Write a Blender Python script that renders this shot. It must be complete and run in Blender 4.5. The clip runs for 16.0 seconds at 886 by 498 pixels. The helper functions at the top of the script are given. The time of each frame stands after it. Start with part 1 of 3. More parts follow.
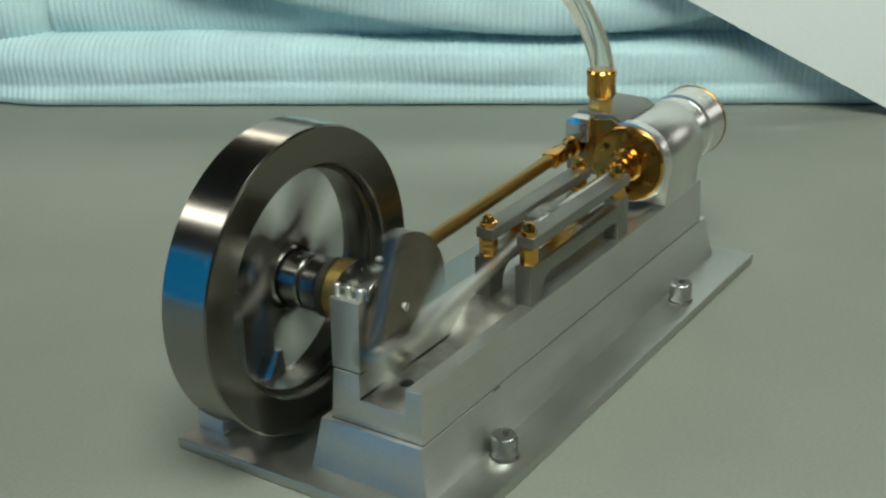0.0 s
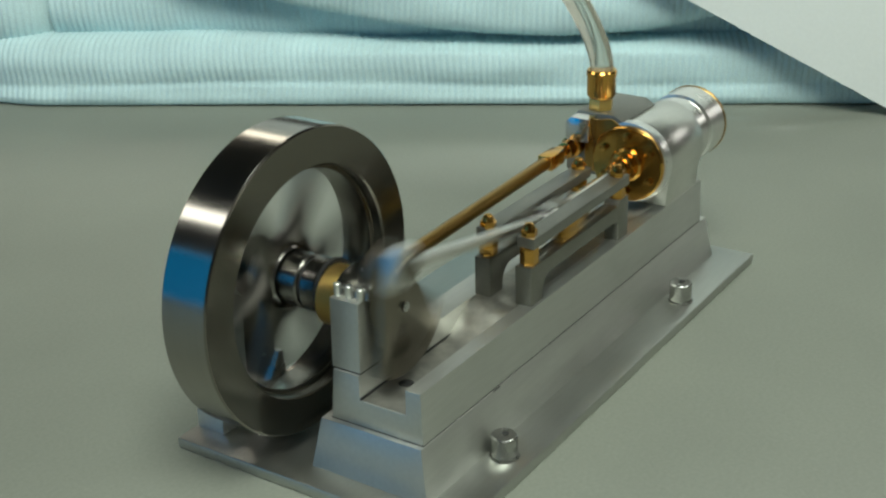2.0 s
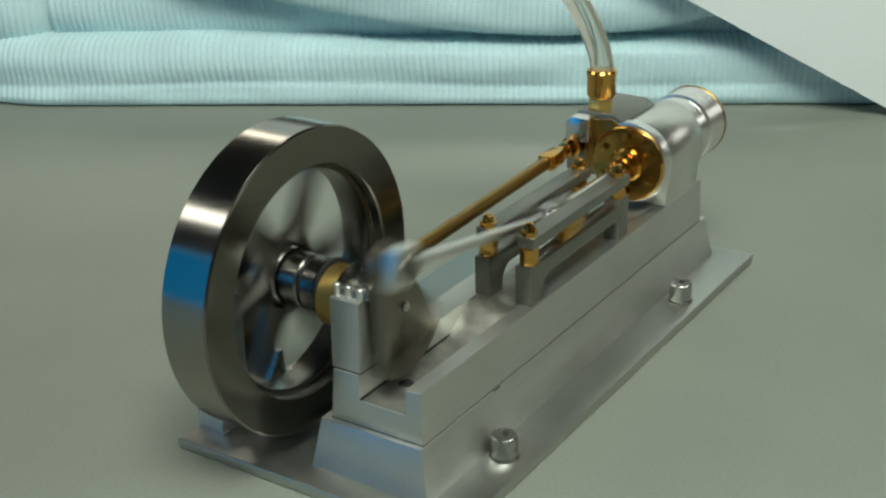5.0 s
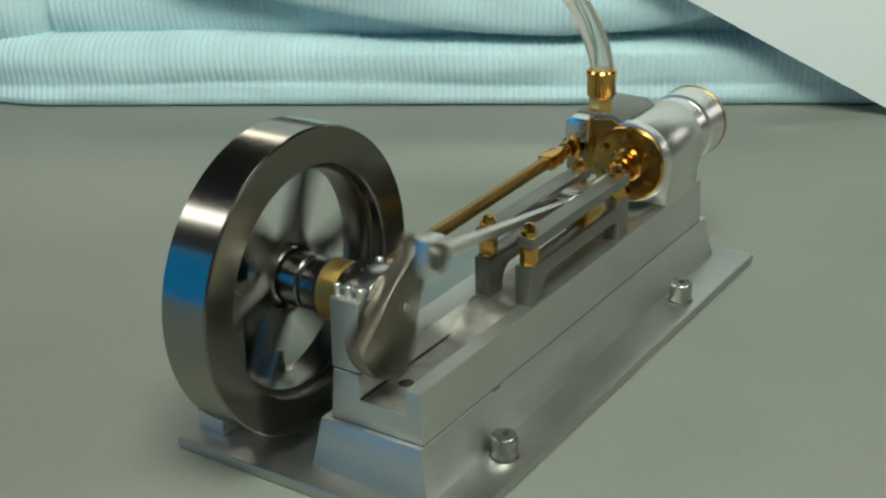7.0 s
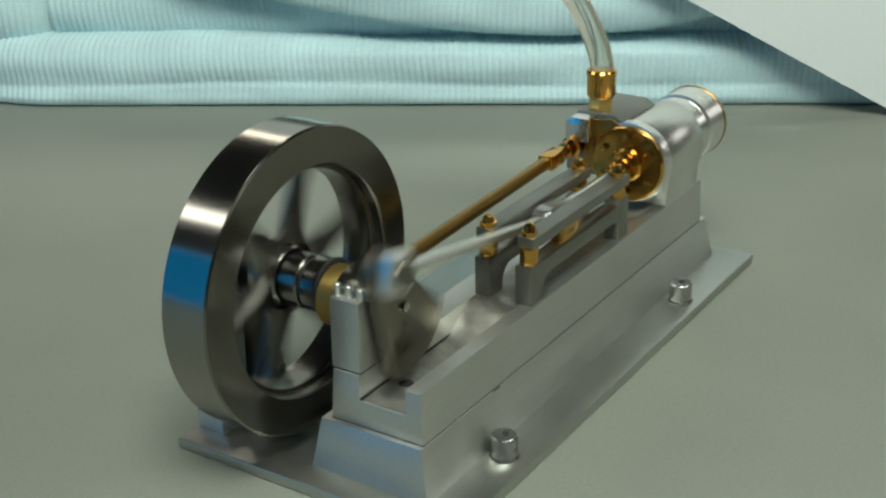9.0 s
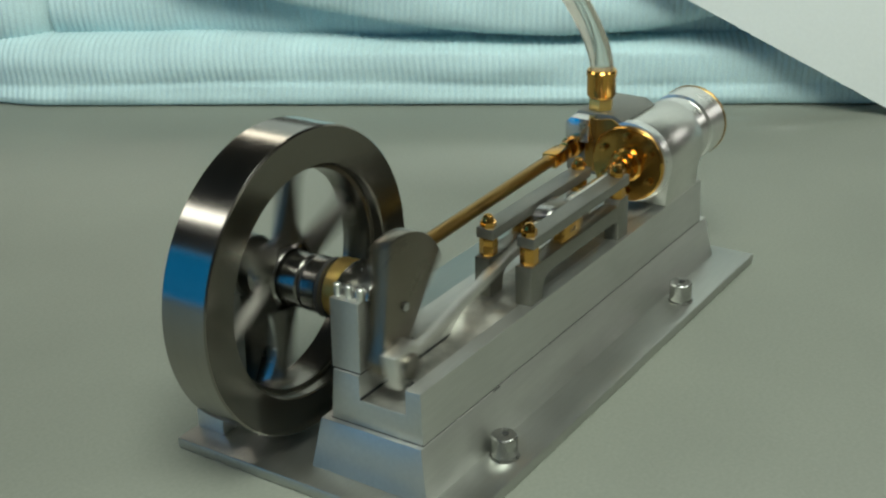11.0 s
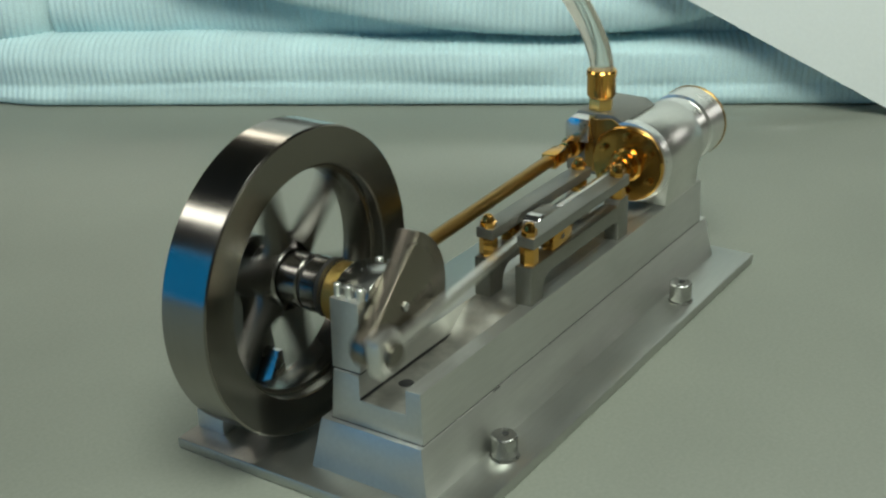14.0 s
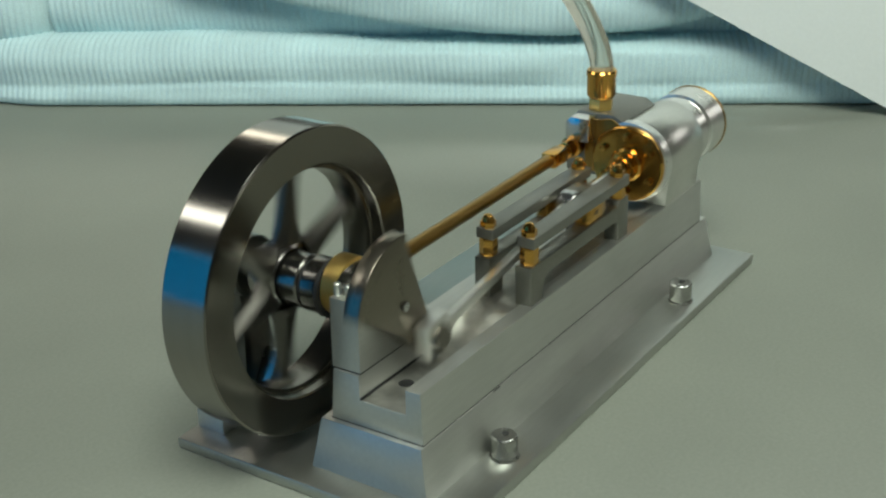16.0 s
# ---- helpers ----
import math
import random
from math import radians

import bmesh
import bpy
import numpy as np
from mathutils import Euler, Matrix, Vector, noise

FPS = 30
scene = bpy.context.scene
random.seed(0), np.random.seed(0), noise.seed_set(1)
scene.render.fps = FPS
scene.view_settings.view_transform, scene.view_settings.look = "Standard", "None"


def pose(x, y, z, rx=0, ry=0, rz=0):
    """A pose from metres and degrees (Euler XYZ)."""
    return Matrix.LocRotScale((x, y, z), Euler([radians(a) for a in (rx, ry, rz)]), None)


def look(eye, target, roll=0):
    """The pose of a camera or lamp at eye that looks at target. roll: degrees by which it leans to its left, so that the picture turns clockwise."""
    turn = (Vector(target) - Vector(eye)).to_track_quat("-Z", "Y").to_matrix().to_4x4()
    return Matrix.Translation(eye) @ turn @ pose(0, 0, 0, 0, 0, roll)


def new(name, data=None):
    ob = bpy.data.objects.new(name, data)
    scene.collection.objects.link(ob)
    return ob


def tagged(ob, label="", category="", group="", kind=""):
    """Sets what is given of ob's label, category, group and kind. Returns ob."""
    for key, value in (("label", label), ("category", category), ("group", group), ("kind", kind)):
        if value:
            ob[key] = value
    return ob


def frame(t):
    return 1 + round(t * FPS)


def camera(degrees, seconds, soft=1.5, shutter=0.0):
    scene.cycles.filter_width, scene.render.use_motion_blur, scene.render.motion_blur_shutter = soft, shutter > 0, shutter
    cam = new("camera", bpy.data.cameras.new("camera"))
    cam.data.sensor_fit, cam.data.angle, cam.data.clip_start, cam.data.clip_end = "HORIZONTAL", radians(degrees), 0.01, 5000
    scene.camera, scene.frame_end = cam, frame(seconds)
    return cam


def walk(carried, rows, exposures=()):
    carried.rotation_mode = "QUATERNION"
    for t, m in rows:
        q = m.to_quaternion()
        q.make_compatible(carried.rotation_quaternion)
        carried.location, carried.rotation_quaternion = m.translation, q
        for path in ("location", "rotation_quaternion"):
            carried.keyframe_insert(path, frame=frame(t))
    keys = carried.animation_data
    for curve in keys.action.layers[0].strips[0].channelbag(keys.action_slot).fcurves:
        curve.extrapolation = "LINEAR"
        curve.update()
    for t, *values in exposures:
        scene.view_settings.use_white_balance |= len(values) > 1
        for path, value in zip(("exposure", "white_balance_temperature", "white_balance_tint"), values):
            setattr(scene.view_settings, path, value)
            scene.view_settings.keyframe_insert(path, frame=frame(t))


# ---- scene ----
MM = 0.001
cam = camera(36.38, 16.0, soft=2.3, shutter=0.5)
CAM_POSE = look((-0.23754, -0.17114, 0.18865), (0.02127, 0.00252, 0.05278), -1.56)
walk(cam, [(0.0, CAM_POSE), (16.0, CAM_POSE)], exposures=[(0.0, 0.0), (16.0, 0.0)])

# ---- light ----
world = bpy.data.worlds.new("world")
scene.world = world
world.use_nodes = True
sky = world.node_tree.nodes.new("ShaderNodeTexSky")
sky.sky_type, sky.sun_disc = "NISHITA", False
sky.sun_elevation, sky.sun_rotation = radians(-3), radians(250)
world.node_tree.links.new(sky.outputs[0], world.node_tree.nodes["Background"].inputs[0])
world.node_tree.nodes["Background"].inputs[1].default_value = 0.05


def area_lamp(name, at, target, sx, sy, watts, colour):
    data = bpy.data.lights.new(name, "AREA")
    data.shape, data.size, data.size_y, data.energy, data.color = "RECTANGLE", sx, sy, watts, colour
    ob = new(name, data)
    ob.matrix_world = look(at, target)
    return ob


# a work lamp over the table, a side lamp, a low lamp by the east wall, three ceiling lights, a blue evening window
LAMPS = ((-1.0, 1.6, 1.1, 6.8, (1.0, 0.98, 0.90)), (1.55, 2.0, 0.9, 5.5, (1.0, 0.93, 0.78)), (2.05, 0.35, 0.8, 22.0, (0.95, 1.0, 0.92)))
for lx, ly, span, watts, tint in LAMPS:
    area_lamp("ceiling_lamp", (lx, ly, 1.50), (lx, ly + 0.001, 0.0), 0.35, span, watts, tint)
area_lamp("work_lamp", (-0.45, -0.42, 1.32), (-0.1, -0.15, 0.0), 0.7, 0.7, 21.5, (0.91, 1.0, 0.88))
area_lamp("side_lamp", (0.25, -1.45, 1.18), (0.0, 0.0, 0.0), 0.55, 0.35, 6.0, (0.93, 1.0, 0.90))
area_lamp("low_lamp", (2.42, -1.15, 0.60), (0.1, 0.0, 0.05), 0.30, 0.45, 2.0, (1.0, 0.98, 0.92))
area_lamp("window_light", (-1.80, 1.34, 0.44), (0.0, 1.34, 0.44), 2.2, 1.24, 5.6, (0.0, 0.42, 1.0))

# ---- materials ----


def material(name, colour, rough=0.5, metal=0.0, grain=0.0, grain_scale=400.0, wear=0.0, wear_scale=40.0,
             bump=0.0, stretch=(1, 1, 1), rough_var=0.0, aniso=0.0):
    """A principled surface with fine grain and broad wear in colour, roughness and relief."""
    m = bpy.data.materials.new(name)
    m.use_nodes = True
    nt = m.node_tree
    b = nt.nodes["Principled BSDF"]
    b.inputs["Base Color"].default_value = (*colour, 1)
    b.inputs["Roughness"].default_value = rough
    b.inputs["Metallic"].default_value = metal
    b.inputs["Anisotropic"].default_value = aniso
    co = nt.nodes.new("ShaderNodeTexCoord")
    mp = nt.nodes.new("ShaderNodeMapping")
    mp.inputs["Scale"].default_value = stretch
    nt.links.new(co.outputs["Object"], mp.inputs[0])
    fine = nt.nodes.new("ShaderNodeTexNoise")
    fine.inputs["Scale"].default_value, fine.inputs["Detail"].default_value = grain_scale, 5.0
    nt.links.new(mp.outputs[0], fine.inputs["Vector"])
    broad = nt.nodes.new("ShaderNodeTexNoise")
    broad.inputs["Scale"].default_value, broad.inputs["Detail"].default_value = wear_scale, 4.0
    nt.links.new(co.outputs["Object"], broad.inputs["Vector"])

    def ranged(src, lo, hi):
        r = nt.nodes.new("ShaderNodeMapRange")
        r.inputs["From Min"].default_value, r.inputs["From Max"].default_value = 0.25, 0.75
        r.inputs["To Min"].default_value, r.inputs["To Max"].default_value = lo, hi
        nt.links.new(src, r.inputs["Value"])
        return r.outputs[0]

    mul = nt.nodes.new("ShaderNodeMath")
    mul.operation = "MULTIPLY"
    nt.links.new(ranged(fine.outputs["Fac"], 1 - grain, 1 + grain), mul.inputs[0])
    nt.links.new(ranged(broad.outputs["Fac"], 1 - wear, 1 + wear), mul.inputs[1])
    hsv = nt.nodes.new("ShaderNodeHueSaturation")
    hsv.inputs["Color"].default_value = (*colour, 1)
    nt.links.new(mul.outputs[0], hsv.inputs["Value"])
    nt.links.new(hsv.outputs[0], b.inputs["Base Color"])
    if rough_var:
        nt.links.new(ranged(broad.outputs["Fac"], rough - rough_var, rough + rough_var), b.inputs["Roughness"])
    if bump:
        bp = nt.nodes.new("ShaderNodeBump")
        bp.inputs["Strength"].default_value, bp.inputs["Distance"].default_value = bump, 0.0002
        nt.links.new(fine.outputs["Fac"], bp.inputs["Height"])
        nt.links.new(bp.outputs[0], b.inputs["Normal"])
    return m


ALU = material("milled_aluminium", (0.60, 0.605, 0.575), 0.46, 1.0, 0.04, 900, 0.05, 60, 0.05, (0.12, 1, 1), 0.06)
ALU_TURNED = material("turned_aluminium", (0.82, 0.82, 0.79), 0.30, 1.0, 0.04, 1500, 0.05, 80, 0.10, (1, 0.1, 0.1), 0.05)
ALU_CAST = material("satin_aluminium", (0.29, 0.29, 0.265), 0.45, 1.0, 0.05, 1200, 0.08, 70, 0.2, (1, 1, 1), 0.06)
ALU_BLOCK = material("smooth_aluminium", (0.72, 0.72, 0.68), 0.33, 1.0, 0.04, 1200, 0.07, 70, 0.12, (1, 1, 1), 0.06)
PLATE = material("brushed_plate", (0.50, 0.51, 0.48), 0.36, 1.0, 0.04, 900, 0.05, 50, 0.05, (0.12, 1, 1), 0.06)
WEB = material("satin_steel", (0.225, 0.20, 0.16), 0.30, 1.0, 0.05, 1100, 0.06, 110, 0.05, (1, 1, 1), 0.06)
STEEL_CAP = material("smooth_steel", (0.44, 0.44, 0.42), 0.26, 1.0, 0.05, 900, 0.08, 110, 0.1, (1, 1, 1), 0.05)
OILY = material("oiled_aluminium", (0.47, 0.46, 0.42), 0.52, 1.0, 0.08, 500, 0.28, 160, 0.3, (1, 1, 1), 0.12)
STEEL = material("turned_steel", (0.215, 0.20, 0.172), 0.22, 1.0, 0.05, 1500, 0.07, 50, 0.08, (1, 0.05, 1), 0.05)
STEEL_RIM = material("polished_steel_rim", (0.30, 0.29, 0.26), 0.17, 1.0, 0.04, 900, 0.05, 40, 0.06, (0.05, 1, 0.05), 0.03)
STEEL_DARK = material("oiled_steel", (0.20, 0.185, 0.155), 0.30, 1.0, 0.06, 900, 0.1, 90, 0.1, (1, 1, 1), 0.08)
STEEL_BRIGHT = material("bright_steel", (0.72, 0.71, 0.69), 0.18, 1.0, 0.03, 900, 0.05, 90, 0.05, (1, 1, 1), 0.04)
STEEL_ROD = material("ground_steel", (0.74, 0.73, 0.69), 0.36, 1.0, 0.04, 900, 0.06, 90, 0.05, (0.1, 1, 1), 0.05)
STEEL_GUIDE = material("satin_guide_steel", (0.27, 0.265, 0.235), 0.36, 1.0, 0.05, 900, 0.08, 90, 0.06, (1, 1, 1), 0.06)
BRASS = material("brass", (0.66, 0.365, 0.085), 0.17, 1.0, 0.03, 900, 0.06, 120, 0.06, (1, 1, 1), 0.06)
STEEL_SPOKE = material("dark_cast_steel", (0.13, 0.125, 0.11), 0.34, 1.0, 0.06, 700, 0.1, 60, 0.12, (1, 1, 1), 0.05)
STEEL_HUB = material("polished_hub_steel", (0.25, 0.24, 0.22), 0.24, 1.0, 0.04, 900, 0.06, 90, 0.05, (1, 1, 1), 0.04)
BRASS_SATIN = material("satin_brass", (0.88, 0.61, 0.20), 0.36, 1.0, 0.03, 900, 0.05, 120, 0.06, (1, 1, 1), 0.04)
BRASS_ROD = material("dull_brass", (0.35, 0.215, 0.06), 0.34, 1.0, 0.04, 900, 0.12, 120, 0.06, (0.1, 1, 1), 0.06)
# black for small parts and joints, and for shade in the shaft's gaps
BLACK = material("black_parts_and_gaps", (0.02, 0.02, 0.02), 0.45, 0.0, 0.1, 900, 0.2, 90)
TABLE = material("grey_laminate", (0.216, 0.229, 0.195), 0.5, 0.0, 0.07, 900, 0.075, 16, 0.10, (1, 1, 1), 0.05)
CLOTH = material("pale_blue_knit", (0.56, 0.735, 0.765), 0.9, 0.0, 0.10, 1400, 0.08, 30, 0.5)
CARD = material("white_card", (0.84, 0.87, 0.86), 0.6, 0.0, 0.02, 600, 0.02, 20, 0.05)
# unseen walls and ceiling: dimness is in their colour, so metal reflects dark
WALL = material("dim_wall", (0.17, 0.165, 0.15), 0.9, 0.0, 0.04, 60, 0.08, 2, 0.1)
CEIL = material("dim_ceiling", (0.12, 0.115, 0.105), 0.9, 0.0, 0.03, 60, 0.06, 2)
FLOOR = material("brown_lino", (0.16, 0.13, 0.10), 0.6, 0.0, 0.1, 120, 0.15, 3)
FRAME = material("white_gloss_paint", (0.75, 0.75, 0.72), 0.4, 0.0, 0.02, 80, 0.04, 5)
LEGS = material("dark_table_leg", (0.06, 0.06, 0.06), 0.5, 0.5, 0.05, 300, 0.1, 10)


def hose_material():
    m = bpy.data.materials.new("clear_vinyl")
    m.use_nodes = True
    b = m.node_tree.nodes["Principled BSDF"]
    b.inputs["Base Color"].default_value = (0.74, 0.71, 0.62, 1)
    b.inputs["Roughness"].default_value = 0.12
    b.inputs["Transmission Weight"].default_value = 0.88
    b.inputs["IOR"].default_value = 1.42
    return m


HOSE = hose_material()

# ---- building helpers: all sizes in millimetres ----


def box(x0, x1, y0, y1, z0, z1, bev=0.3, bm=None, taper=(0, 0)):
    """A box with softened edges; taper draws the top in along x and y."""
    out = bmesh.new() if bm is None else bm
    tx, ty = taper
    lo = [out.verts.new(p) for p in ((x0, y0, z0), (x1, y0, z0), (x1, y1, z0), (x0, y1, z0))]
    hi = [out.verts.new(p) for p in ((x0 + tx, y0 + ty, z1), (x1 - tx, y0 + ty, z1), (x1 - tx, y1 - ty, z1), (x0 + tx, y1 - ty, z1))]
    faces = [out.faces.new(lo[::-1]), out.faces.new(hi)]
    faces += [out.faces.new((lo[i], lo[(i + 1) % 4], hi[(i + 1) % 4], hi[i])) for i in range(4)]
    if bev:
        edges = list({e for f in faces for e in f.edges})
        bmesh.ops.bevel(out, geom=edges, offset=bev, segments=2, affect="EDGES", profile=0.5)
    return out


def prism(outline, axis, a, b, bev=0.0, bm=None):
    """An outline drawn in the two other axes, run from a to b along one axis."""
    out = bmesh.new() if bm is None else bm

    def at(p, h):
        return {"x": (h, p[0], p[1]), "y": (p[0], h, p[1]), "z": (p[0], p[1], h)}[axis]

    lo = [out.verts.new(at(p, a)) for p in outline]
    hi = [out.verts.new(at(p, b)) for p in outline]
    n = len(outline)
    caps = [out.faces.new(lo[::-1]), out.faces.new(hi)]
    sides = [out.faces.new((lo[i], lo[(i + 1) % n], hi[(i + 1) % n], hi[i])) for i in range(n)]
    bmesh.ops.recalc_face_normals(out, faces=caps + sides)
    if bev:
        bmesh.ops.bevel(out, geom=list({e for f in caps for e in f.edges}), offset=bev, segments=2, affect="EDGES", profile=0.5)
    return out


def lathe(profile, axis, centre, n=48, bm=None, closed=False):
    """Turns (along, radius) pairs about an axis through centre."""
    out = bmesh.new() if bm is None else bm
    rings = []
    for h, r in profile:
        ring = []
        for i in range(n):
            a = 2 * math.pi * i / n
            c, s = r * math.cos(a), r * math.sin(a)
            p = {"x": (h, c, s), "y": (c, h, s), "z": (c, s, h)}[axis]
            ring.append(out.verts.new((p[0] + centre[0], p[1] + centre[1], p[2] + centre[2])))
        rings.append(ring)
    faces = []
    pairs = list(zip(rings, rings[1:]))
    if closed:
        pairs.append((rings[-1], rings[0]))
    for r0, r1 in pairs:
        for i in range(n):
            faces.append(out.faces.new((r0[i], r0[(i + 1) % n], r1[(i + 1) % n], r1[i])))
    if not closed:
        faces += [out.faces.new(rings[0]), out.faces.new(rings[-1][::-1])]
    bmesh.ops.recalc_face_normals(out, faces=faces)
    return out


def rod(r, h0, h1, axis, centre, n=24, ch=0.25, bm=None):
    return lathe([(h0, r - ch), (h0 + ch, r), (h1 - ch, r), (h1, r - ch)], axis, centre, n, bm)


def tube(points, radius, n=16, bm=None):
    """A round bar along points; radius may be a list."""
    out = bmesh.new() if bm is None else bm
    pts = [Vector(p) for p in points]
    rad = radius if isinstance(radius, (list, tuple)) else [radius] * len(pts)
    side, rings = None, []
    for i, p in enumerate(pts):
        d = (pts[min(i + 1, len(pts) - 1)] - pts[max(i - 1, 0)]).normalized()
        if side is None:
            side = d.orthogonal().normalized()
        side = (side - d * side.dot(d)).normalized()
        other = d.cross(side)
        rings.append([out.verts.new(p + rad[i] * (math.cos(a) * side + math.sin(a) * other))
                      for a in (2 * math.pi * k / n for k in range(n))])
    faces = [out.faces.new((a[k], a[(k + 1) % n], b[(k + 1) % n], b[k])) for a, b in zip(rings, rings[1:]) for k in range(n)]
    faces += [out.faces.new(rings[0][::-1]), out.faces.new(rings[-1])]
    bmesh.ops.recalc_face_normals(out, faces=faces)
    return out


def part(name, bm, mat, parent=None, label="", at=(0, 0, 0)):
    """Links a mesh drawn in millimetres as one object, with its origin at the given point."""
    bmesh.ops.translate(bm, verts=bm.verts, vec=[-c for c in at])
    bmesh.ops.scale(bm, verts=bm.verts, vec=(MM, MM, MM))
    bm.normal_update()
    for e in bm.edges:
        e.smooth = len(e.link_faces) == 2 and e.calc_face_angle(0) < radians(32)
    for f in bm.faces:
        f.smooth = True
    me = bpy.data.meshes.new(name)
    bm.to_mesh(me)
    bm.free()
    me.materials.append(mat)
    ob = new(name, me)
    base = Vector((0, 0, 0))
    if parent is not None:
        ob.parent = parent
        up = parent
        while up is not None:
            base += up.location
            up = up.parent
    ob.location = Vector(at) * MM - base
    if label:
        ob["label"] = label
    return ob


def thing(name, at, label, category):
    ob = new(name)
    ob.location = Vector(at) * MM
    ob.empty_display_size = 0.01
    return tagged(ob, label, category)


def arc(cx, cy, r, a0, a1, n):
    return [(cx + r * math.cos(radians(a0 + (a1 - a0) * i / n)), cy + r * math.sin(radians(a0 + (a1 - a0) * i / n))) for i in range(n + 1)]


# ---- the room ----
def setting(name, bm, mat, label, category):
    return tagged(part(name, bm, mat), label, category, kind="structure")


setting("floor", box(-1850, 2500, -1850, 2700, -790, -750, 0), FLOOR, "brown linoleum floor under the table", "floor")
setting("ceiling", box(-1850, 2500, -1850, 2700, 1620, 1700, 0), CEIL, "ceiling coloured dark for a dim room", "ceiling")
setting("wall_east", box(2500, 2580, -1850, 2700, -790, 1700, 0), WALL, "plain wall coloured dark for a dim room", "wall")
setting("wall_north", box(-1850, 2500, 2700, 2780, -790, 1700, 0), WALL, "plain wall coloured dark for a dim room", "wall")
setting("wall_south", box(-1850, 2500, -1930, -1850, -790, 1700, 0), WALL, "plain wall coloured dark for a dim room", "wall")
west = box(-1930, -1850, -1930, 2780, -790, -200, 0)
box(-1930, -1850, -1930, 2780, 1080, 1700, 0, west)
box(-1930, -1850, -1930, 200, -200, 1080, 0, west)
box(-1930, -1850, 2480, 2780, -200, 1080, 0, west)
setting("wall_west", west, WALL, "dark-coloured wall with a window opening, for a dim room", "wall")
win = box(-1910, -1870, 200, 240, -200, 1080, 2)
for y0, y1, z0, z1 in ((2440, 2480, -200, 1080), (1320, 1360, -160, 1040), (240, 2440, -200, -160), (240, 2440, 1040, 1080)):
    box(-1910, -1870, y0, y1, z0, z1, 2, win)
setting("window_1", win, FRAME, "white painted window frame", "window")
for lx, ly, span, watts, tint in LAMPS:
    fixture = thing("ceiling_light", (lx * 1000, ly * 1000, 1620), "flat rectangular fluorescent ceiling light", "lamp")
    fixture["group"] = "ceiling lights"
    part("housing", box(lx * 1000 - 195, lx * 1000 + 195, ly * 1000 - span * 500 - 20, ly * 1000 + span * 500 + 20, 1515, 1620, 4), FRAME, fixture)
pendant = thing("work_lamp_shade", (-450, -420, 1620), "white square work lamp hanging from the ceiling", "lamp")
part("shade", box(-830, -70, -800, -40, 1425, 1455, 3), FRAME, pendant)
part("rod", box(-456, -444, -426, -414, 1455, 1620, 1), LEGS, pendant)

side = thing("side_lamp_shade", (250, -1470, 1620), "small white lamp shade hanging from the ceiling", "lamp")
part("shade", prism([(-1660, 1250), (-1300, 1250), (-1380, 1320), (-1580, 1320)], "x", -40, 540, 3), FRAME, side)
part("rod", box(244, 256, -1486, -1474, 1320, 1620, 1), LEGS, side)
standing = thing("standing_lamp", (2460, -1150, -750), "slim standing lamp with a pale shade beside the wall", "lamp")
part("shade", box(2450, 2480, -1390, -910, 430, 770, 4), FRAME, standing)
part("pole", box(2460, 2472, -1156, -1144, -730, 430, 1), LEGS, standing)
part("foot", box(2380, 2496, -1230, -1070, -750, -730, 3), LEGS, standing)

table = thing("table", (300, 200, -750), "grey laminate table top on dark legs", "table")
part("tabletop", box(-410, 1500, -340, 1200, -30, 0, 2), TABLE, table)
for lx in (-370, 1400):
    for ly in (-310, 1100):
        part("leg", box(lx, lx + 50, ly, ly + 50, -750, -30, 2), LEGS, table)

# ---- the engine ----
ZC = 46.3          # height of the shaft and of the cylinder's axis
YC = -2.4          # plane of the connecting rod
THROW = 13.6       # crank radius
ROD = 72.0
ECC = 1.5          # throw of the valve gear
Y_VALVE = 16.4
RISE = 2.6         # the valve pin lies this much above the shaft

engine = thing("model_steam_engine", (70, 10, 0), "small running horizontal steam engine of aluminium, steel and brass", "steam engine")

part("base_plate", box(-23.0, 164.7, -27.0, 58.7, 0, 3.25, 0.6), PLATE, engine, "flat milled aluminium base plate")
part("lower_bed", box(-15.4, 156.8, -15.5, 19.4, 3.25, 17.2, 0.15, taper=(1.8, 2.5)), ALU, engine, "tapered milled aluminium plinth")


def upper_bed():
    # one trough from end to end, its crank pit open at the front
    return prism([(-12.7, 17.2), (14.7, 17.2), (13.4, 31.1), (5.75, 31.1), (5.75, 24.4), (-7.8, 24.4), (-7.9, 31.25), (-12.2, 31.25)], "x", -12.0, 151.5, 0.2)


def pit_lining():
    outline = [(-11.7, 24.2), (151.4, 24.2), (151.4, 31.06), (42.4, 31.06), (38.5, 30.6), (34.0, 29.0), (31.0, 26.6), (28.5, 25.0), (25.5, 24.46), (-11.7, 24.46)]
    return prism(outline, "y", -7.75, 5.7, 0)


part("bed_joint", box(-12.08, 151.56, -12.78, 14.78, 17.05, 17.4, 0), BLACK, engine, "dark joint between bed and plinth")
bed = part("upper_bed", upper_bed(), ALU, engine, "milled aluminium bed with an open crank pit")
part("pit_floor", pit_lining(), OILY, bed, "dull oil-stained floor of the crank pit")
part("oil_hole", lathe([(24.47, 2.0), (24.53, 1.9)], "z", (0.9, 0.9, 0), 20), BLACK, bed, "dark drain hole")

